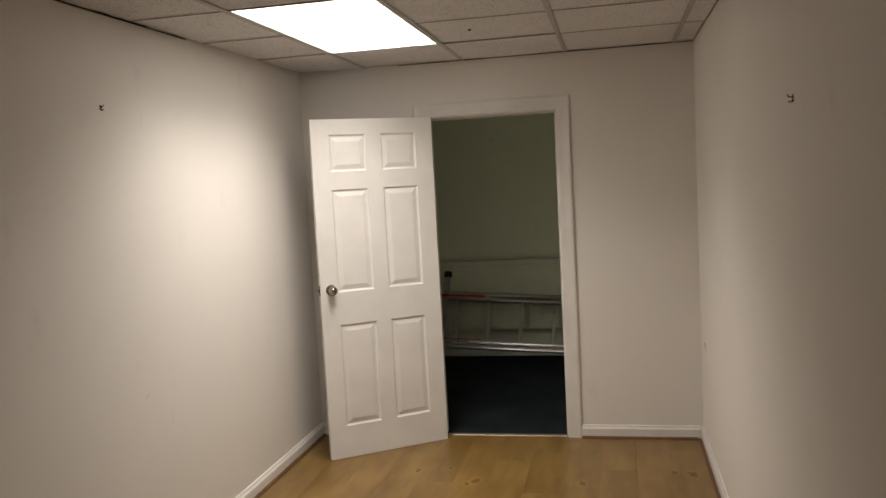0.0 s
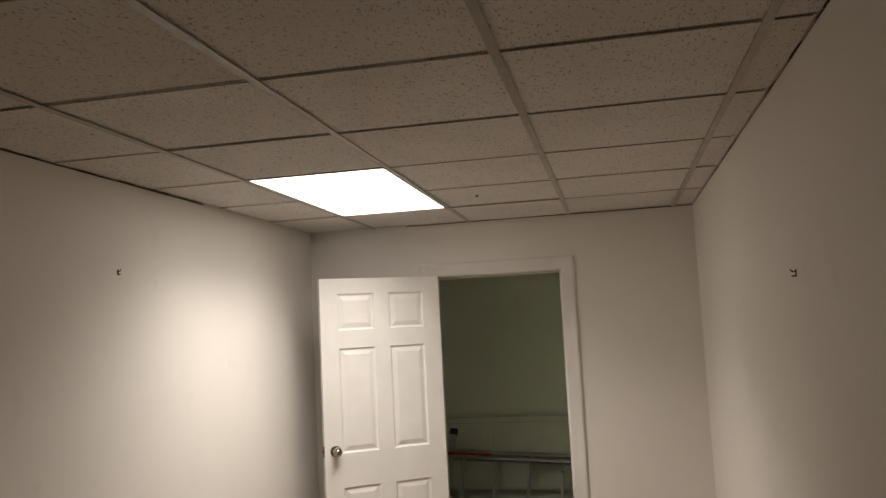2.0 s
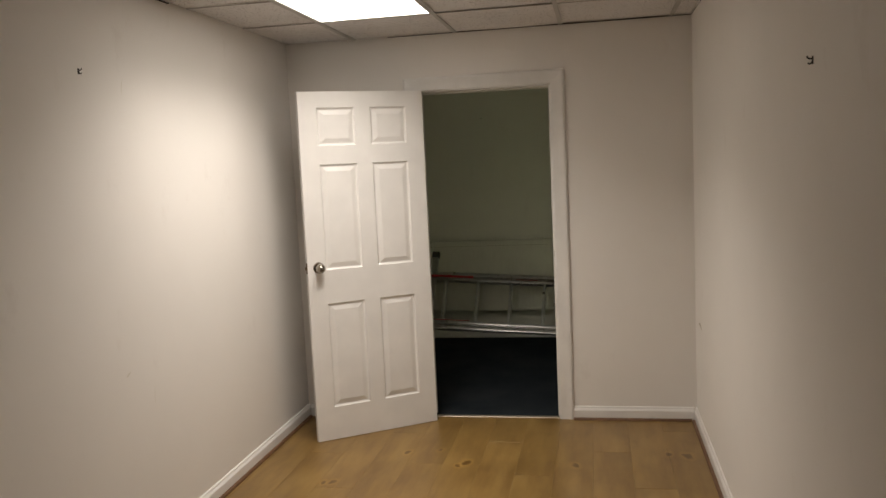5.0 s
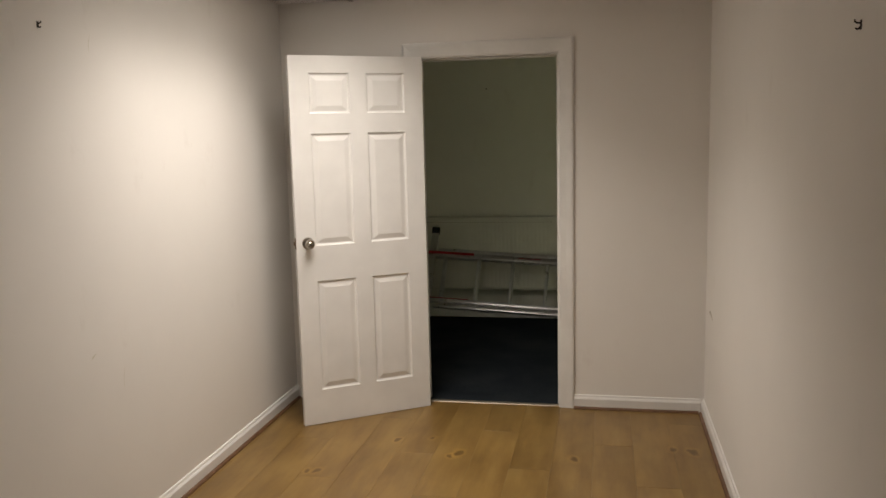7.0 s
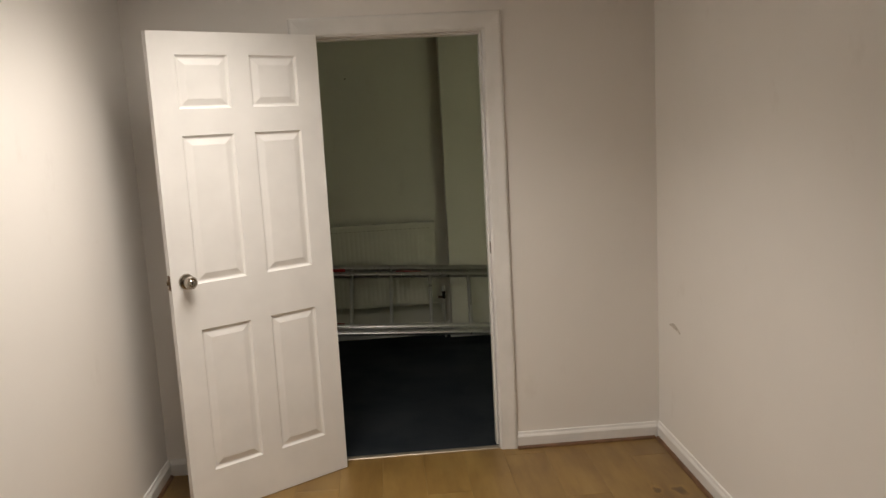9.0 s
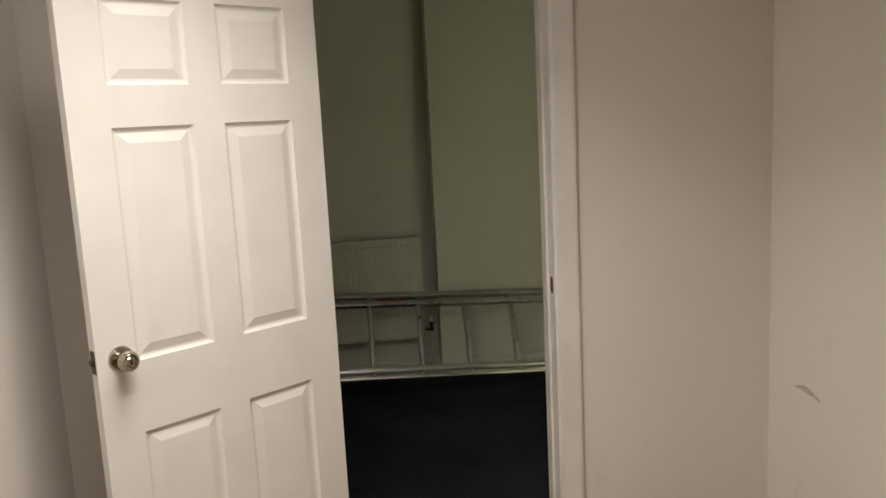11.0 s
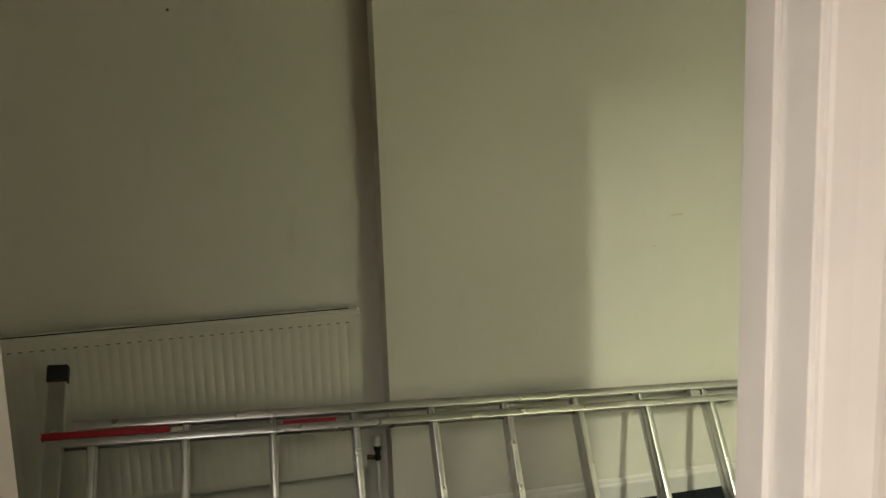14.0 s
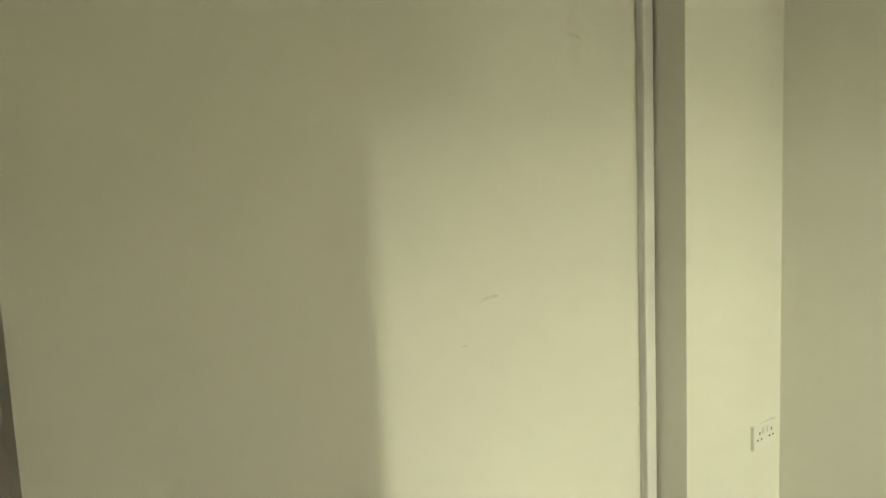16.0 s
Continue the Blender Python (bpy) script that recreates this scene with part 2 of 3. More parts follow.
def sweep(bm, profile, a, b, out):
    """Extrudes a closed profile of (outward, height) pairs from a to b; out is the horizontal way off the wall."""
    a, b, out = Vector(a), Vector(b), Vector(out)
    r1 = [bm.verts.new(a + out * o + Vector((0, 0, h))) for o, h in profile]
    r2 = [bm.verts.new(b + out * o + Vector((0, 0, h))) for o, h in profile]
    n = len(profile)
    for i in range(n):
        bm.faces.new((r1[i], r1[(i + 1) % n], r2[(i + 1) % n], r2[i]))
    bm.faces.new(r1[::-1])
    bm.faces.new(r2)
    return bm


def mesh_ob(name, bm, material, smooth=False):
    bmesh.ops.recalc_face_normals(bm, faces=bm.faces[:])
    me = bpy.data.meshes.new(name)
    bm.to_mesh(me)
    bm.free()
    me.materials.append(material)
    if smooth:
        me.shade_smooth()
        me.set_sharp_from_angle(angle=radians(35))
    return new(name, me)


def part(name, bm, material, parent, label="", smooth=False):
    ob = mesh_ob(name, bm, material, smooth)
    ob.parent = parent
    return tagged(ob, label)


def structure(name, bm, material, label, category, smooth=False):
    return tagged(mesh_ob(name, bm, material, smooth), label, category, kind="structure")


def thing(name, m, label, category, group=""):
    ob = new(name)
    ob.empty_display_size = 0.1
    ob.matrix_world = m
    return tagged(ob, label, category, group)


# ---- large structure ----
def breast_y(x):
    """The face of the chimney breast, which stands a little out of square."""
    return PY - 0.022 * (x - PX)


structure("wall_left", boxes((LX - 0.12, BY, 0, LX, DY, 2.6)), WALL, "white painted plaster office wall with faint rubs", "wall")
structure("wall_right", boxes((RX, BY, 0, RX + 0.1, DY, 2.6)), WALL, "white painted partition wall, slightly scuffed", "wall")
structure("wall_back", boxes((LX - 0.12, BY - 0.12, 0, EX + 0.12, BY, 2.6)), WALL, "plain white painted wall at the end", "wall")
structure("wall_door", boxes((WX, DY, 0, OL, DB, 2.8), (OR, DY, 0, RX + 0.1, DB, 2.8), (OL, DY, OH + 0.012, OR, DB, 2.8)), WALL, "white painted wall with an open doorway", "wall")
structure("wall_radiator_recess", boxes((WX, NY, 0, PX, NY + 0.15, 2.8)), WALL2, "dim cream painted recess wall behind the radiator", "wall")
structure("wall_chimney_breast", sweep(bmesh.new(), [(0, 0), (0, 2.8), (-0.3, 2.8), (-0.3, 0)], (PX, PY, 0), (QX, breast_y(QX), 0), (0, -1, 0)), WALL2, "cream painted chimney breast, slightly out of square", "wall")
structure("wall_pier", boxes((QX, QY, 0, EX, NY + 0.15, 2.8)), WALL2, "bright cream painted pier beside the corridor", "wall")
structure("wall_corridor", boxes((EX, BY, 0, EX + 0.12, NY + 0.15, 2.8)), WALL2, "cream painted corridor wall", "wall")
# unseen header, added to keep corridor light off the upper walls
structure("wall_corridor_shade", boxes((RX + 0.1, DY, 2.07, EX, DB, 2.8)), WALL2, "unseen added wall over the corridor mouth, shading the walls beyond", "wall")
structure("wall_end", boxes((WX - 0.12, DY, 0, WX, NY + 0.15, 2.8)), WALL2, "plain cream painted end wall", "wall")

structure("floor", boxes((WX, BY, -0.12, EX, NY, -0.014)), VOID, "dark subfloor under the boards", "floor")
# unseen floor, coloured dark so the corridor throws less light upwards
structure("corridor_floor", boxes((RX + 0.1, BY, -0.014, EX, DB - 0.07, -0.002)), LOW_BOUNCE_FLOOR, "unseen corridor floor, darkened to hold down bounce light", "floor")
structure("carpet", boxes((WX, DB - 0.07, -0.014, EX, NY, -0.002)), CARPET, "dark blue-black cord carpet", "carpet")
# unseen ceiling; its height and dark colour keep the upper walls dim
structure("ceiling_second_room", boxes((WX, DB, 2.72, EX, NY, 2.8), (RX + 0.1, BY, CZ2, EX, DB, CZ2 + 0.1)), CEIL2, "unseen ceiling, darkened to cut bounce light", "ceiling")

# suspended ceiling: tiles on a grid, with a dark void above
structure("ceiling_void", boxes((LX, BY, CZ + 0.12, RX, DY, CZ + 0.14)), VOID, "near-black sheet for the dusty shaded void over the ceiling tiles", "ceiling")
bm = bmesh.new()
xs = [LX + 0.003] + COLS + [RX - 0.003]
ys = [BY] + ROWS + [DY - 0.004]
for i in range(len(xs) - 1):
    for j in range(len(ys) - 1):
        if i == 1 and j in (8, 9):
            continue
        lift = random.uniform(0.004, 0.008)
        y1 = ys[j + 1] - 0.0055 - (random.uniform(0.0, 0.006) if j == len(ys) - 2 else 0)
        box(bm, xs[i] + (0.004 if i else random.uniform(0.002, 0.006)), ys[j] + 0.0055, CZ + lift, xs[i + 1] - (0.004 if i < 4 else random.uniform(0.001, 0.004)), y1, CZ + lift + 0.015)
structure("ceiling", bm, TILE, "grey-white fissured mineral ceiling tiles in a sagging grid", "ceiling")
bm = bmesh.new()
for x in COLS:
    box(bm, x - 0.012, BY, CZ, x + 0.012, DY - 0.002, CZ + 0.0025)
    box(bm, x - 0.0015, BY, CZ + 0.0025, x + 0.0015, DY - 0.002, CZ + 0.04)
for y in ROWS:
    box(bm, LX + 0.002, y - 0.0015, CZ + 0.020, RX - 0.002, y + 0.0015, CZ + 0.05)
structure("ceiling_grid", bm, GRID, "painted steel ceiling grid runners", "ceiling grid")
bm = bmesh.new()
for j, y in enumerate(ROWS):
    for i in range(len(xs) - 1):
        if i == 1 and j == 8:
            continue
        w = random.uniform(0.0022, 0.0042)
        box(bm, xs[i] + 0.013, y - w, CZ + 0.0012, xs[i + 1] - 0.013, y + w, CZ + 0.0032)
structure("ceiling_cross_tees", bm, TEE, "brown cross tees between the tiles", "ceiling grid")



def gap_strip(name, a, b, out, least, most, seed):
    """A thin dark strip of changing width from a to b, for the shade and dirt of the uneven gap between the ceiling
    tiles and a wall.
    """
    a, b, out = Vector(a), Vector(b), Vector(out)
    bm, n, last = bmesh.new(), int((b - a).length / 0.02), None
    for i in range(n + 1):
        u = noise.noise(Vector((i * 0.11, seed, 0))) + 0.6 * noise.noise(Vector((i * 0.43, seed, 3)))
        w = max(0.0008, least + (most - least) * min(1, max(0, 0.5 + 0.9 * u)))
        p = a + (b - a) * (i / n)
        ring = [bm.verts.new(p + out * o + Vector((0, 0, h))) for o, h in ((0.0005, 0.0005), (w, 0.0005), (w, 0.004), (0.0005, 0.004))]
        if last:
            for k in range(4):
                bm.faces.new((last[k], last[(k + 1) % 4], ring[(k + 1) % 4], ring[k]))
        last = ring
    return structure(name, bm, VOID, "dark strip for the dusty shaded gap between ceiling tiles and wall", "ceiling gap")


gap_strip("trim_ceiling_left", (LX, BY, CZ), (LX, DY - 1.4, CZ), (1, 0, 0), 0.002, 0.016, 1.7)
gap_strip("trim_ceiling_right", (RX, BY, CZ), (RX, DY, CZ), (-1, 0, 0), -0.004, 0.006, 5.2)
gap_strip("trim_ceiling_door", (-0.75, DY, CZ), (RX, DY, CZ), (0, -1, 0), -0.008, 0.018, 9.4)

# recessed light panel
lamp = thing("ceiling_light", pose((COLS[0] + COLS[1]) / 2, (ROWS[7] + ROWS[9]) / 2, CZ), "lit white fluorescent panel set into the ceiling grid", "ceiling light")
part("diffuser", boxes((-0.288, -0.597, 0.004, 0.288, 0.597, 0.010)), PANEL, lamp, "glowing white diffuser sheet")
bm = boxes((-0.302, -0.605, 0.002, -0.288, 0.605, 0.03), (0.288, -0.605, 0.002, 0.302, 0.605, 0.03), (-0.288, -0.605, 0.002, 0.288, -0.597, 0.03), (-0.288, 0.597, 0.002, 0.288, 0.605, 0.03))
part("frame", bm, GRID, lamp)
part("housing", boxes((-0.30, -0.6, 0.03, 0.30, 0.6, 0.09)), GRID, lamp)
lamp2 = thing("corridor_light", pose(*BATTEN[:2], CZ2, 0, 0, BATTEN[2]), "lit long fluorescent batten on the corridor ceiling", "ceiling light")
part("diffuser", boxes((-0.035, -0.89, -0.042, 0.035, 0.89, -0.03), bevel=0.004), PANEL2, lamp2)
part("housing", boxes((-0.045, -0.91, -0.03, 0.045, 0.91, 0.0), bevel=0.003), GRID, lamp2)

# skirting boards
SK = [(0, 0), (0.016, 0), (0.016, 0.055), (0.012, 0.063), (0.009, 0.066), (0.006, 0.077), (0, 0.079)]
SK2 = [(0, -0.002), (0.017, -0.002), (0.018, 0.062), (0.0165, 0.069), (0.012, 0.075), (0.010, 0.083), (0.005, 0.090), (0, 0.091)]


def skirting(name, profile, a, b, out, label="white gloss skirting board", mat=GLOSS):
    return structure(name, sweep(bmesh.new(), profile, a, b, out), mat, label, "skirting board")


skirting("baseboard_left", SK, (LX, BY, 0), (LX, DY, 0), (1, 0, 0))
skirting("baseboard_right", SK, (RX, BY, 0), (RX, DY, 0), (-1, 0, 0))
skirting("baseboard_door", SK, (0.276, DY, 0), (RX - 0.017, DY, 0), (0, -1, 0))
skirting("baseboard_door_left", SK, (LX + 0.017, DY, 0), (-0.68, DY, 0), (0, -1, 0))
skirting("baseboard_recess", SK2, (WX, NY, 0), (PX, NY, 0), (0, -1, 0))
skirting("baseboard_return", SK2, (PX, NY - 0.018, 0), (PX, PY - 0.018, 0), (-1, 0, 0))
skirting("baseboard_breast", SK2, (PX, PY, 0), (1.912, breast_y(1.912), 0), (0, -1, 0), "cream-white gloss skirting board behind the ladder")
skirting("baseboard_pier_side", SK2, (QX, breast_y(QX) - 0.001, 0), (QX, QY - 0.018, 0), (-1, 0, 0))
skirting("baseboard_pier", SK2, (QX, QY, 0), (EX - 0.018, QY, 0), (0, -1, 0))
skirting("baseboard_corridor", SK2, (EX, BY, 0), (EX, QY, 0), (-1, 0, 0))
BD = [(0.016, 0.0), (0.031, 0.0), (0.0305, 0.005), (0.027, 0.010), (0.021, 0.013), (0.016, 0.013)]
skirting("trim_left", BD, (LX, BY, 0), (LX, DY - 0.03, 0), (1, 0, 0), "thin brown floor beading along the skirting", BEAD)
skirting("trim_right", BD, (RX, BY, 0), (RX, DY - 0.03, 0), (-1, 0, 0), "thin brown floor beading along the skirting", BEAD)
skirting("trim_door", BD, (0.276, DY, 0), (RX - 0.03, DY, 0), (0, -1, 0), "thin brown floor beading along the skirting", BEAD)

# ---- doorway: lining, stop, architrave, strike ----
frame_1 = thing("door_frame", pose(0, 0, 0), "white painted door lining and moulded architrave", "door frame")
part("lining", boxes((OR - 0.001, DY - 0.004, 0, OR + 0.03, DB + 0.004, OH + 0.012), bevel=0.002), GLOSS, frame_1)
part("lining", boxes((OL - 0.03, DY - 0.004, 0, OL + 0.001, DB + 0.004, OH + 0.012), bevel=0.002), GLOSS, frame_1)
part("lining", boxes((OL + 0.001, DY - 0.004, OH, OR - 0.001, DB + 0.004, OH + 0.03), bevel=0.002), GLOSS, frame_1)
part("door_stop", boxes((OR - 0.010, DY + 0.053, 0, OR - 0.001, DB - 0.004, OH), bevel=0.0015), GLOSS, frame_1)
part("door_stop", boxes((OL + 0.001, DY + 0.053, 0, OL + 0.010, DB - 0.004, OH), bevel=0.0015), GLOSS, frame_1)
part("door_stop", boxes((OL + 0.010, DY + 0.053, OH - 0.010, OR - 0.010, DB - 0.004, OH), bevel=0.0015), GLOSS, frame_1)


def architrave(bm, a, b, side, front):
    """A moulded strip from a to b; side: the way across it, outwards; front: off the wall."""
    prof = [(0.006, 0), (0.006, 0.010), (0.010, 0.013), (0.040, 0.0145), (0.058, 0.017), (0.070, 0.019), (0.079, 0.018), (0.084, 0.013), (0.084, 0)]
    a, b, side, front = (Vector(v) for v in (a, b, side, front))
    up = (b - a).normalized()
    r1, r2 = [], []
    for o, h in prof:
        r1.append(bm.verts.new(a + side * o + front * h - up * (0 if a.z < 0.01 else o)))
        r2.append(bm.verts.new(b + side * o + front * h + up * o))
    n = len(prof)
    for i in range(n):
        bm.faces.new((r1[i], r1[(i + 1) % n], r2[(i + 1) % n], r2[i]))
    bm.faces.new(r1[::-1])
    bm.faces.new(r2)
    return bm


for fy, wy in ((-1, DY), (1, DB)):
    part("architrave", architrave(bmesh.new(), (OR, wy, 0), (OR, wy, OH), (1, 0, 0), (0, fy, 0)), GLOSS, frame_1)
    part("architrave", architrave(bmesh.new(), (OL, wy, 0), (OL, wy, OH), (-1, 0, 0), (0, fy, 0)), GLOSS, frame_1)
    part("architrave", architrave(bmesh.new(), (OL, wy, OH), (OR, wy, OH), (0, 0, 1), (0, fy, 0)), GLOSS, frame_1)
bm = bmesh.new()
oval = [(DY + 0.025 + 0.0125 * abs(math.cos(a)) ** 0.7 * math.copysign(1, math.cos(a)), 0.988 + 0.029 * abs(math.sin(a)) ** 0.7 * math.copysign(1, math.sin(a))) for a in (2 * math.pi * (k + 0.5) / 20 for k in range(20))]
face, back = ([bm.verts.new((px, y, z)) for y, z in oval] for px in (OR - 0.003, OR - 0.0005))
for k in range(20):
    bm.faces.new((face[k], face[k - 1], back[k - 1], back[k]))
bm.faces.new(face)
part("strike_plate", bm, BRASS, frame_1, "worn dark brass strike plate")
structure("threshold", sweep(bmesh.new(), [(0, 0), (0.035, 0), (0.032, 0.004), (0.020, 0.006), (0.004, 0.004)], (OL + 0.002, DY + 0.005, 0), (OR - 0.002, DY + 0.005, 0), (0, 1, 0)), STRIP, "worn dull metal threshold strip in the doorway", "threshold")

# ---- the door, standing open ----
LEAF_W, LEAF_T, LEAF_H = 0.742, 0.036, 1.981
PANELS_X = [(0.106, 0.325), (0.418, 0.638)]
PANELS_Z = [(1.682, 1.892), (0.984, 1.578), (0.190, 0.793)]


def leaf_face(bm, y, back):
    """One moulded face of the leaf: six panels, each a sunk ogee round a raised field."""
    xs = sorted({0.0, LEAF_W, *[x for p in PANELS_X for x in p]})
    zs = sorted({0.0, LEAF_H, *[z for p in PANELS_Z for z in p]})
    s = 1 if back else -1
    for i in range(len(xs) - 1):
        for j in range(len(zs) - 1):
            x0, x1, z0, z1 = xs[i], xs[i + 1], zs[j], zs[j + 1]
            if (x0, x1) in PANELS_X and (z0, z1) in PANELS_Z:
                rings = []
                for inset, depth in ((0, 0), (0.003, 0.005), (0.008, 0.0085), (0.014, 0.0090), (0.038, 0.0020), (0.041, 0.0016)):
                    rings.append([bm.verts.new((x, y - s * depth, z)) for x, z in ((x0 + inset, z0 + inset), (x1 - inset, z0 + inset), (x1 - inset, z1 - inset), (x0 + inset, z1 - inset))])
                for a, b in zip(rings, rings[1:]):
                    for k in range(4):
                        bm.faces.new((a[k], a[(k + 1) % 4], b[(k + 1) % 4], b[k]))
                bm.faces.new(rings[-1])
            else:
                bm.faces.new([bm.verts.new((x, y, z)) for x, z in ((x0, z0), (x1, z0), (x1, z1), (x0, z1))])


# local x runs from the hinge to the free edge; local y is the face turned to the room
ang = math.degrees(math.atan2(4.396 - 4.816, -1.150 + 0.545))
door_1 = thing("door", pose(-0.545, 4.816, 0.003, 0, 0, ang), "white six-panel moulded door standing wide open", "door")
bm = bmesh.new()
leaf_face(bm, 0.0, True)
leaf_face(bm, -LEAF_T, False)
for (x0, y0, z0), (x1, y1, z1), (x2, y2, z2), (x3, y3, z3) in (
        ((0, 0, 0), (0, -LEAF_T, 0), (0, -LEAF_T, LEAF_H), (0, 0, LEAF_H)),
        ((LEAF_W, 0, 0), (LEAF_W, -LEAF_T, 0), (LEAF_W, -LEAF_T, LEAF_H), (LEAF_W, 0, LEAF_H)),
        ((0, 0, 0), (LEAF_W, 0, 0), (LEAF_W, -LEAF_T, 0), (0, -LEAF_T, 0)),
        ((0, 0, LEAF_H), (LEAF_W, 0, LEAF_H), (LEAF_W, -LEAF_T, LEAF_H), (0, -LEAF_T, LEAF_H))):
    bm.faces.new([bm.verts.new(c) for c in ((x0, y0, z0), (x1, y1, z1), (x2, y2, z2), (x3, y3, z3))])
bmesh.ops.remove_doubles(bm, verts=bm.verts[:], dist=0.0004)
part("leaf", bm, SATIN, door_1)
KNOB = [(0, 0.062), (0.010, 0.062), (0.014, 0.059), (0.020, 0.060), (0.0255, 0.054), (0.027, 0.045), (0.0255, 0.036), (0.019, 0.029), (0.0125, 0.025), (0.0115, 0.012), (0.016, 0.009), (0.029, 0.007), (0.032, 0.003), (0.032, 0.0)]
for y, rx in ((0.0, -90), (-LEAF_T, 90)):
    knob = part("knob", lathe(bmesh.new(), KNOB, pose(LEAF_W - 0.062, y, 1.002, rx)), NICKEL, door_1, "round satin nickel door knob", smooth=True)
    part("keyway", boxes((LEAF_W - 0.0645, y + (-0.0635 if y else 0.0615), 0.996, LEAF_W - 0.0595, y + (-0.0615 if y else 0.0635), 1.008)), DARK, knob)
part("latch_plate", boxes((LEAF_W - 0.0005, -0.030, 0.972, LEAF_W + 0.0015, -0.006, 1.032), bevel=0.0004), BRASS, door_1, "dull brass latch plate on the door edge")
part("latch_bolt", boxes((LEAF_W + 0.0015, -0.024, 0.994, LEAF_W + 0.010, -0.012, 1.010), bevel=0.002), BRASS, door_1)
for z in (0.22, 1.0, 1.76):
    part("hinge", lathe(bmesh.new(), [(0, 0), (0.006, 0), (0.006, 0.08), (0, 0.08)], pose(-0.007, -LEAF_T - 0.004, z), 10), NICKEL, door_1, "painted butt hinge", smooth=True)

# ---- office: hooks, socket, marks ----
def wall_hook(m, label):
    """A small double hook screwed to the wall; local y points off the wall."""
    h = thing("wall_hook", m, label, "hook", "hooks on the office walls")
    h.scale = (0.47, 0.47, 0.47)
    part("back_plate", boxes((-0.011, 0, -0.022, 0.011, 0.004, 0.022), bevel=0.0015), IRON, h)
    part("upper_hook", tube(bmesh.new(), [(0, 0.003, 0.008), (0, 0.018, 0.008), (0, 0.028, 0.014), (0, 0.030, 0.024)], 0.0042), IRON, h)
    part("lower_hook", tube(bmesh.new(), [(0, 0.003, -0.008), (0, 0.012, -0.018), (0, 0.020, -0.020), (0, 0.025, -0.013)], 0.0042), IRON, h)
    return h


wall_hook(pose(LX, 2.806, 1.952, 0, 0, -90), "small dark metal coat hook on the white wall")
wall_hook(pose(RX, 2.294, 1.773, 0, 0, 90), "small dark metal coat hook on the partition")


def socket(m, label):
    """A double switched socket; local y points off the wall, the origin is its centre."""
    s = thing("wall_socket", m, label, "socket")
    part("back_box", boxes((-0.0715, 0.0, -0.0415, 0.0715, 0.006, 0.0415), bevel=0.001), SOCKET, s)
    part("faceplate", boxes((-0.073, 0.006, -0.043, 0.073, 0.014, 0.043), bevel=0.003), SOCKET, s)
    for cx in (-0.037, 0.037):
        part("switch", boxes((cx * 0.38 - 0.006, 0.013, 0.008, cx * 0.38 + 0.006, 0.018, 0.030), bevel=0.001), SOCKET, s)
        for dx, dz, w, h in ((0, 0.012, 0.0025, 0.005), (-0.011, -0.010, 0.0042, 0.0025), (0.011, -0.010, 0.0042, 0.0025)):
            part("pin_slot", boxes((cx + dx - w, 0.0135, dz - h, cx + dx + w, 0.0148, dz + h)), DARK, s)
    return s


socket(pose(LX, 2.43, 0.40, 0, 0, -90), "white plastic double socket low on the office wall")
socket(pose(2.414, QY, 0.514, 0, 0, 180), "white plastic double socket on the bright pier")


def rub(m, length, width, label):
    """A short tapered rub mark lying on a wall; local y points off the wall."""
    bm = bmesh.new()
    n = 8
    top, low = [], []
    for i in range(n + 1):
        u = i / n
        w = width * math.sin(math.pi * min(1, max(0.04, u))) ** 0.6 * (0.7 + 0.3 * noise.noise(Vector((u * 6, length * 90, 0))))
        z = 0.12 * length * math.sin(u * 2.6)
        top.append(bm.verts.new(((u - 0.5) * length, 0.0012, z + w / 2)))
        low.append(bm.verts.new(((u - 0.5) * length, 0.0012, z - w / 2)))
    for i in range(n):
        bm.faces.new((low[i], low[i + 1], top[i + 1], top[i]))
    ob = mesh_ob("scuff_mark", bm, RUB if length > 0.095 else RUB_FAINT)
    ob.matrix_world = m
    return tagged(ob, label, "mark")


rub(pose(RX, 4.668, 0.592, 0, 0, 90), 0.145, 0.030, "grey scuff rubbed into the white partition wall")
rub(pose(1.218, breast_y(1.218), 1.021, 0, 0, 181.3), 0.028, 0.006, "small grey chip mark on the cream wall")
rub(pose(LX, 3.08, 1.915, 0, 84, -90), 0.07, 0.006, "faint upright scratch on the white wall")
rub(pose(LX, 2.952, 0.783, 0, 30, -90), 0.035, 0.012, "small grey smudge on the white wall")
rub(pose(LX, 3.135, 0.65, 0, 88, -90), 0.09, 0.005, "faint brown drip mark down the white wall")
rub(pose(1.314, breast_y(1.314), 1.132, 0, 8, 181.3), 0.09, 0.014, "faint grey rub on the cream wall")
rub(pose(1.655, breast_y(1.655), 1.833, 0, -6, 181.3), 0.08, 0.013, "faint grey rub high on the cream wall")
nail = thing("nail", pose(-0.522, NY, 1.925, 90), "small dark nail driven into the dim recess wall", "nail")
part("shank", lathe(bmesh.new(), [(0, -0.01), (0.0016, -0.01), (0.0016, 0.022), (0, 0.022)], seg=8), IRON, nail)
part("head", lathe(bmesh.new(), [(0, 0.020), (0.0045, 0.020), (0.0045, 0.0225), (0, 0.0235)], seg=10), IRON, nail)

pin = thing("ceiling_pin", pose(-0.135, 3.93, CZ + 0.004, 180), "small dark pin pushed into a ceiling tile", "pin")
part("head", lathe(bmesh.new(), [(0, 0.004), (0.006, 0.003), (0.008, 0.0), (0.006, -0.006), (0, -0.006)], seg=12), IRON, pin)

# ---- second room: trunking, radiator ----
trunk = thing("pipe_trunking", pose(1.940, breast_y(1.940), 0), "cream boxed pipe trunking standing in the wall corner", "trunking")
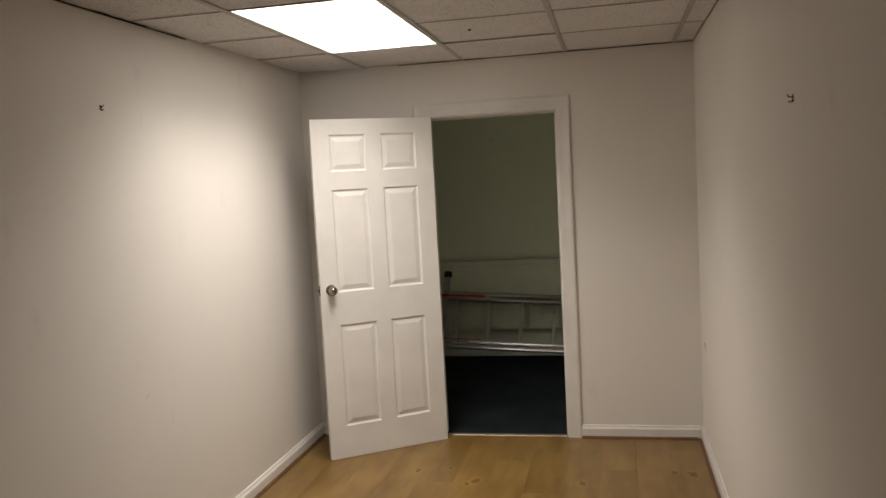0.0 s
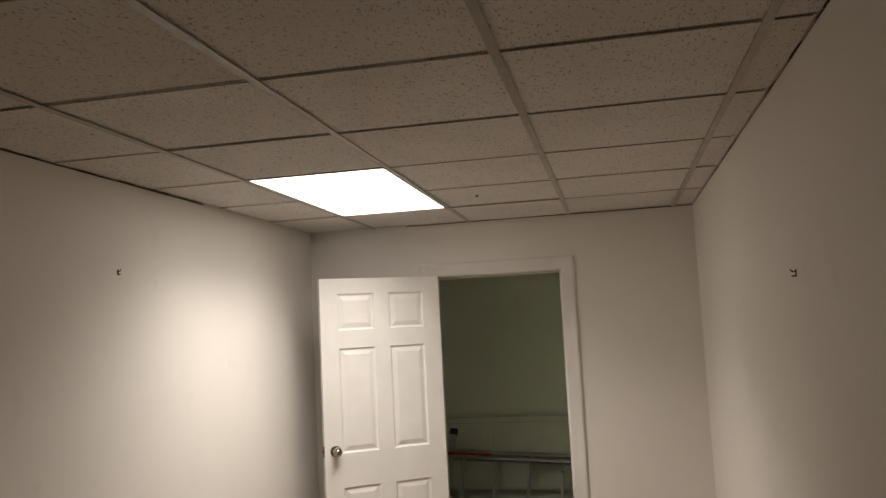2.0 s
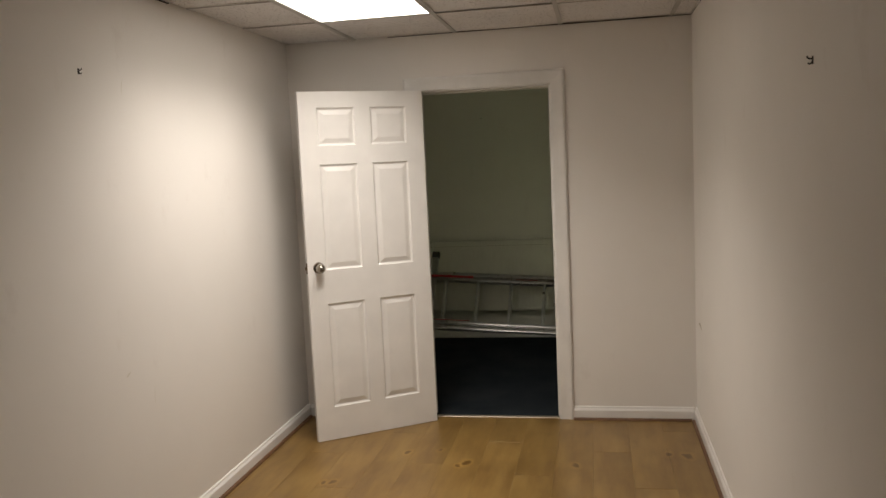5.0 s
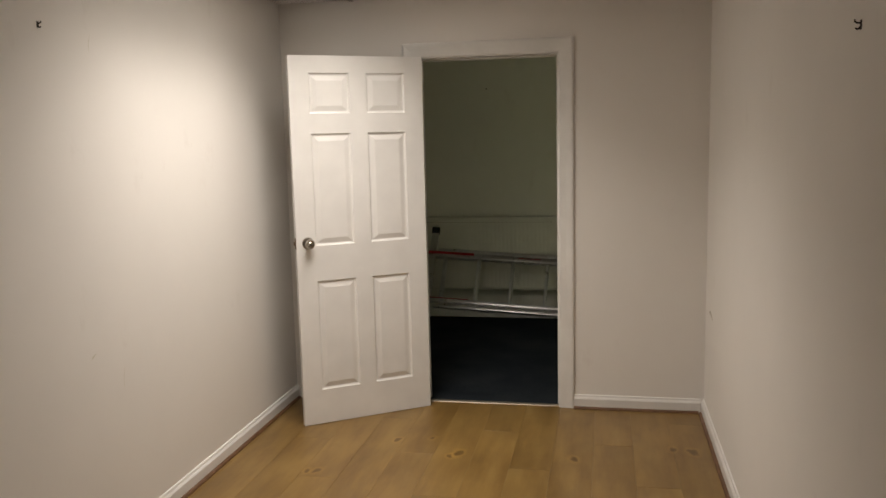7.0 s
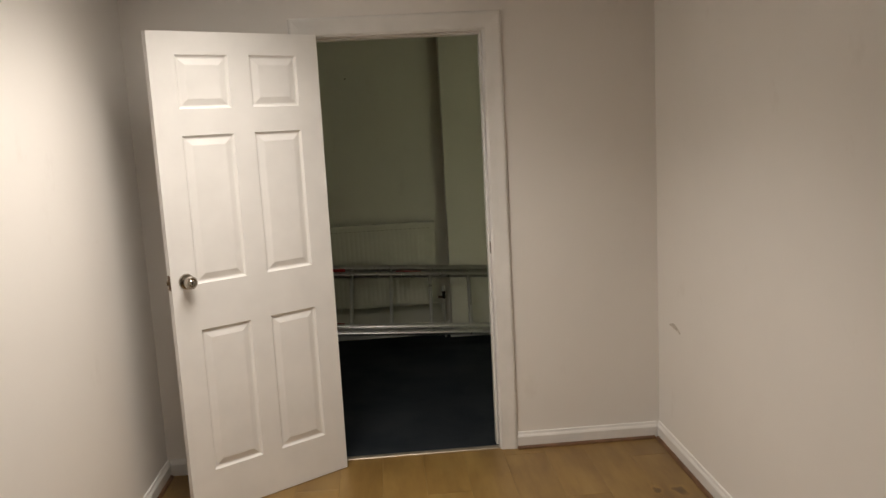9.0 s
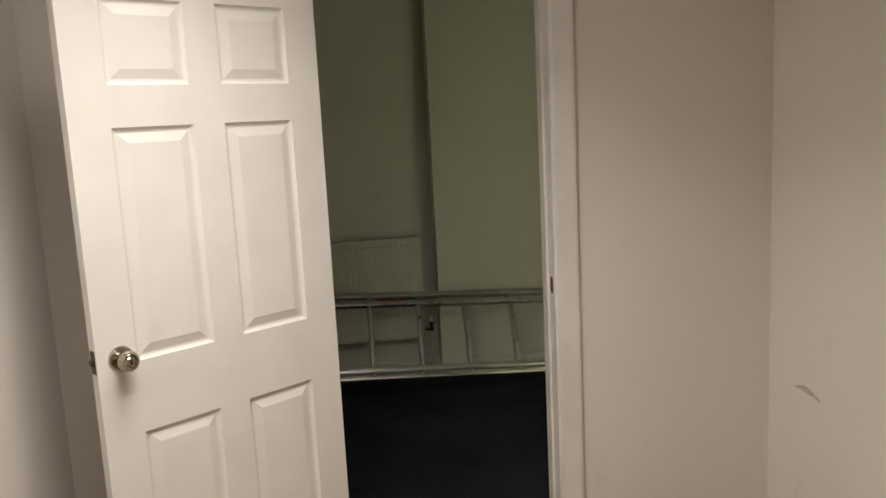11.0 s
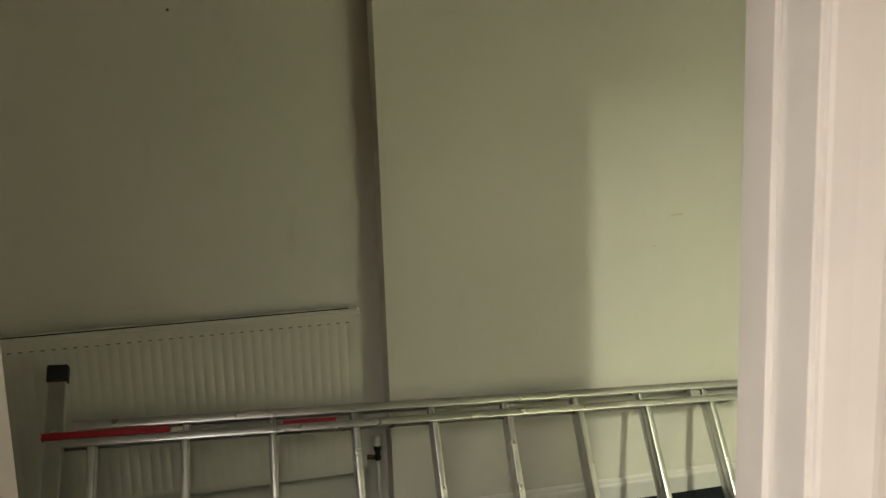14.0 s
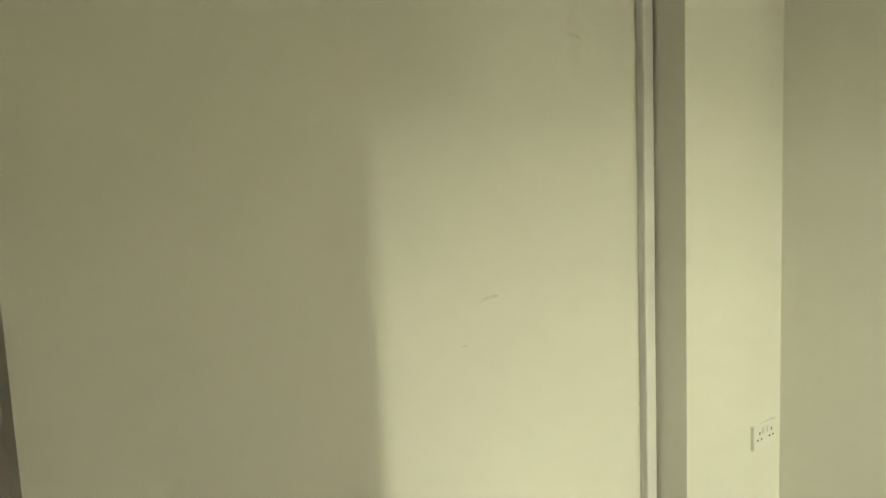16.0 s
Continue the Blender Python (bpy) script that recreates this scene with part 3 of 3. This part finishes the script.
part("box", boxes((-0.018, -0.024, -0.002, 0.023, -0.0015, 2.72), bevel=0.002), GLOSS, trunk)
part("lid", boxes((-0.021, -0.032, -0.002, 0.027, -0.0215, 2.72), bevel=0.004), GLOSS, trunk)

RAD_W, RAD_Y, RAD_Z0, RAD_Z1 = 1.22, 7.06, 0.256, 0.872
rad = thing("radiator", pose(0.058 - RAD_W, RAD_Y, 0), "cream enamelled panel radiator with vertical flutes", "radiator")
bm = bmesh.new()
pitch = 0.0335
cols = [(0.0, 0.0), (0.012, 0.0)]
x = 0.024
while x < RAD_W - 0.03:
    cols += [(x, 0.0), (x + 0.004, 0.8), (x + 0.007, 1.0), (x + 0.010, 0.8), (x + 0.014, 0.0)]
    x += pitch
cols += [(RAD_W - 0.012, 0.0), (RAD_W, 0.0)]
rows = [(RAD_Z0, 0, 0.03), (RAD_Z0, 0, 0.004), (RAD_Z0 + 0.006, 0, 0.0), (RAD_Z0 + 0.030, 0, 0), (RAD_Z0 + 0.040, 1, 0), (RAD_Z1 - 0.075, 1, 0), (RAD_Z1 - 0.055, 0, 0), (RAD_Z1 - 0.015, 0, 0), (RAD_Z1 - 0.0135, 0, 0.0015), (RAD_Z1 - 0.012, 0, 0), (RAD_Z1 - 0.006, 0, 0.0), (RAD_Z1, 0, 0.004), (RAD_Z1, 0, 0.012)]
grid = [[bm.verts.new((cx, 0.0013 * g * k + e, z)) for cx, g in cols] for z, k, e in rows]
for a, b in zip(grid, grid[1:]):
    for i in range(len(cols) - 1):
        bm.faces.new((a[i], a[i + 1], b[i + 1], b[i]))
part("front_panel", bm, ENAMEL, rad, smooth=True)
part("side_cover", boxes((RAD_W - 0.003, 0.004, RAD_Z0 + 0.01, RAD_W, 0.066, RAD_Z1 - 0.002), bevel=0.001), ENAMEL, rad)
part("side_cover", boxes((0, 0.004, RAD_Z0 + 0.01, 0.003, 0.066, RAD_Z1 - 0.002), bevel=0.001), ENAMEL, rad)
part("back_panel", boxes((0.004, 0.060, RAD_Z0 + 0.01, RAD_W - 0.004, 0.066, RAD_Z1 - 0.06)), ENAMEL, rad)
part("top_cover", boxes((0.004, 0.011, RAD_Z1 - 0.0025, 0.036, 0.064, RAD_Z1 - 0.0005), (RAD_W - 0.036, 0.011, RAD_Z1 - 0.0025, RAD_W - 0.004, 0.064, RAD_Z1 - 0.0005), (0.036, 0.011, RAD_Z1 - 0.0025, RAD_W - 0.036, 0.022, RAD_Z1 - 0.0005), (0.036, 0.048, RAD_Z1 - 0.0025, RAD_W - 0.036, 0.064, RAD_Z1 - 0.0005)), ENAMEL, rad)
# near-black boxes give the open top of the radiator its shade
part("grille_shade", boxes((0.03, 0.050, RAD_Z1 - 0.055, RAD_W - 0.03, 0.054, RAD_Z1 - 0.003), (0.03, 0.012, RAD_Z1 - 0.030, RAD_W - 0.03, 0.0495, RAD_Z1 - 0.026)), DARK, rad, "near-black fins painted as the shade inside the top grille")
# thin brown strips stand in for the shaded holes near the top edge
for i in range(35):
    x = 0.027 + i * pitch
    part("slot", boxes((x, -0.0006, RAD_Z1 - 0.047, x + 0.013, 0.0006, RAD_Z1 - 0.043)), SLOT, rad, "brown strip painted as the shade of a punched slot")
for bx in (0.15, RAD_W - 0.15):
    part("wall_bracket", boxes((bx - 0.02, 0.066, 0.34, bx + 0.02, NY - RAD_Y, 0.76)), ENAMEL, rad)
valve = part("valve", lathe(bmesh.new(), [(0, 0.335), (0.010, 0.335), (0.013, 0.343), (0.013, 0.352), (0.010, 0.356), (0.011, 0.372), (0.014, 0.376), (0.014, 0.392), (0, 0.394)], pose(RAD_W + 0.042, 0.01, -0.045), 14), IRON, rad, "dark tarnished radiator valve", smooth=True)
part("cap", lathe(bmesh.new(), [(0, 0.393), (0.015, 0.393), (0.016, 0.398), (0.014, 0.422), (0.010, 0.428), (0, 0.429)], pose(RAD_W + 0.042, 0.01, -0.045), 16), SOCKET, valve, "white valve cap", smooth=True)
part("tail", tube(bmesh.new(), [(RAD_W - 0.002, 0.03, 0.300), (RAD_W + 0.020, 0.022, 0.300), (RAD_W + 0.042, 0.010, 0.300)], 0.009), BRASS, valve)
part("pipe", tube(bmesh.new(), [(RAD_W + 0.042, 0.01, -0.002), (RAD_W + 0.042, 0.01, 0.293)], 0.0075), ENAMEL, rad, smooth=True)

# ---- extension ladder lying on its side, leaning on the wall ----
slope, lean = math.atan(0.063), radians(33)
U = Vector((math.cos(slope), 0.02, -math.sin(slope))).normalized()
V = Vector((0, math.sin(lean), math.cos(lean)))
V = (V - U * V.dot(U)).normalized()
W = U.cross(V)
if W.y > 0:
    W = -W
LAD = Matrix((U, V, W)).transposed().to_4x4()
LAD.translation = (-0.02, 6.632, 0.219)
ladder = thing("extension_ladder", LAD, "two-section aluminium extension ladder lying on its edge against the wall", "ladder")


def stile(x0, x1, v0, v1, w0, w1, lip):
    """An open channel section: web across w, lips along both edges; lip says to which side it opens."""
    t = 0.0028
    near, far = (v0, v1) if lip > 0 else (v1, v0)
    mid, half = (v0 + v1) / 2, (near - far) / 2
    arc = [(mid + half * math.cos(a), w1 + 0.0022 * math.sin(a) ** 0.5) for a in (math.pi * k / 8 for k in range(9))]
    prof = [(near, w0), *arc, (far, w1 - t), (near - 2 * half * 0.12, w1 - t), (near - 2 * half * 0.12, w0 + t), (far, w0 + t), (far, w0)]
    bm = bmesh.new()
    r1 = [bm.verts.new((x0, v, w)) for v, w in prof]
    r2 = [bm.verts.new((x1, v, w)) for v, w in prof]
    n = len(prof)
    for i in range(n):
        bm.faces.new((r1[i], r1[(i + 1) % n], r2[(i + 1) % n], r2[i]))
    bm.faces.new(r1[::-1])
    bm.faces.new(r2)
    return bm


S0, S1, STEP, WIDE = -0.915, 1.49, 0.277, 0.362
for name, v0, v1, lip in (("stile", -0.026, 0.0, 1), ("stile", WIDE, WIDE + 0.026, -1)):
    part(name, stile(S0, S1, v0, v1, -0.058, -0.007, lip), ALU, ladder, smooth=True)
for name, v0, v1, lip in (("base_stile", -0.056, -0.032, 1), ("base_stile", WIDE + 0.058, WIDE + 0.086, -1)):
    part(name, stile(S0 + 0.02, 1.585, v0, v1, *((-0.085, -0.032) if v0 > 0 else (-0.100, -0.056)), lip), ALU, ladder, smooth=True)


def rung(x, v0, v1, w):
    """A box-section rung with rounded edges, deeper than it is wide."""
    a, d, c = 0.0115, 0.0185, 0.004
    prof = [(a, d - c), (a - c * 0.3, d - c * 0.3), (a - c, d), (c - a, d), (c * 0.3 - a, d - c * 0.3), (-a, d - c), (-a, c - d), (c * 0.3 - a, c * 0.3 - d), (c - a, -d), (a - c, -d), (a - c * 0.3, c * 0.3 - d), (a, c - d)]
    bm = bmesh.new()
    r1 = [bm.verts.new((x + a, v0, w + b)) for a, b in prof]
    r2 = [bm.verts.new((x + a, v1, w + b)) for a, b in prof]
    n = len(prof)
    for i in range(n):
        bm.faces.new((r1[i], r1[(i + 1) % n], r2[(i + 1) % n], r2[i]))
    bm.faces.new(r1[::-1])
    bm.faces.new(r2)
    return bm


for k in range(-3, 6):
    part("rung", rung(k * STEP, -0.004, WIDE + 0.004, -0.027), ALU, ladder, smooth=True)
    part("base_rung", rung(k * STEP + 0.003, -0.038, WIDE + 0.060, -0.066), ALU, ladder, smooth=True)
    part("rivet", lathe(bmesh.new(), [(0, 0.0265), (0.004, 0.0262), (0.007, 0.024), (0.007, 0.020)], Matrix.Translation((k * STEP, WIDE, -0.029)) @ pose(0, 0, 0, -90) @ Matrix.Translation((0, 0, 0.002)), 10), ALU, ladder, smooth=True)
part("guide_bracket", boxes((1.327, WIDE + 0.022, -0.075, 1.372, WIDE + 0.066, -0.050), bevel=0.003), ALU, ladder)
part("end_hook", boxes((1.482, WIDE + 0.004, -0.046, 1.579, WIDE + 0.024, -0.010), (1.577, WIDE + 0.008, -0.036, 1.639, WIDE + 0.014, -0.014), (1.632, WIDE - 0.032, -0.036, 1.640, WIDE + 0.012, -0.014), bevel=0.0015), ALU, ladder, "bent aluminium catch at the ladder end")
part("end_cap", boxes((1.585, WIDE + 0.057, -0.086, 1.598, WIDE + 0.087, -0.031), bevel=0.003), ALU, ladder)
part("end_cap", boxes((1.585, -0.078, -0.101, 1.598, -0.031, -0.055), bevel=0.003), RUBBER, ladder, "black plastic end cap")
part("red_strip", boxes((-0.975, WIDE + 0.0265, -0.050, -0.60, WIDE + 0.048, -0.006), bevel=0.0012), RED, ladder, "faded red plastic label strip")
part("red_strip", boxes((-0.24, WIDE + 0.0265, -0.070, -0.06, WIDE + 0.050, -0.048), bevel=0.0012), RED, ladder, "faded red plastic label strip")
part("red_strip", boxes((-0.915, 0.0005, -0.050, -0.60, 0.007, -0.006), bevel=0.0012), RED, ladder, "faded red plastic label strip")
bar = part("stabiliser_bar", boxes((-0.970, -0.270, -0.052, -0.915, 0.605, -0.016), bevel=0.004), ALU, ladder, "aluminium stabiliser bar")
part("rubber_cap", boxes((-0.974, 0.575, -0.054, -0.911, 0.632, -0.012), bevel=0.005), RUBBER, bar, "black rubber cap")
part("rubber_cap", boxes((-0.974, -0.285, -0.054, -0.911, -0.24, -0.012), bevel=0.005), RUBBER, bar, "black rubber cap")

# ---- laminate boards ----
floor_ob = bpy.data.objects["floor"]
BW, BL = 0.193, 1.286
cache = {}


def plank(w, l):
    key = (round(w, 3), round(l, 3))
    if key not in cache:
        bm = bmesh.new()
        c = 0.0007
        lo = [bm.verts.new((x, y, -0.014)) for x, y in ((0, 0), (w, 0), (w, l), (0, l))]
        mi = [bm.verts.new((x, y, -c)) for x, y in ((0, 0), (w, 0), (w, l), (0, l))]
        hi = [bm.verts.new((x, y, 0)) for x, y in ((c, c), (w - c, c), (w - c, l - c), (c, l - c))]
        for a, b in ((lo, mi), (mi, hi)):
            for k in range(4):
                bm.faces.new((a[k], a[(k + 1) % 4], b[(k + 1) % 4], b[k]))
        bm.faces.new(hi)
        me = bpy.data.meshes.new("plank")
        bm.to_mesh(me)
        bm.free()
        me.materials.append(OAK)
        cache[key] = me
    return cache[key]


x, row = LX, 0
while x < RX - 0.01:
    w = min(BW if row else 0.046, RX - x)
    y = BY - (row * 0.47) % BL
    while y < DY + 0.005:
        y0, y1 = max(y, BY), min(y + BL, DY + 0.006)
        if y1 - y0 > 0.02:
            ob = new("plank", plank(w - 0.0004, y1 - y0 - 0.0004))
            ob.location = (x, y0, 0)
            ob.parent = floor_ob
        y += BL
    x += w
    row += 1
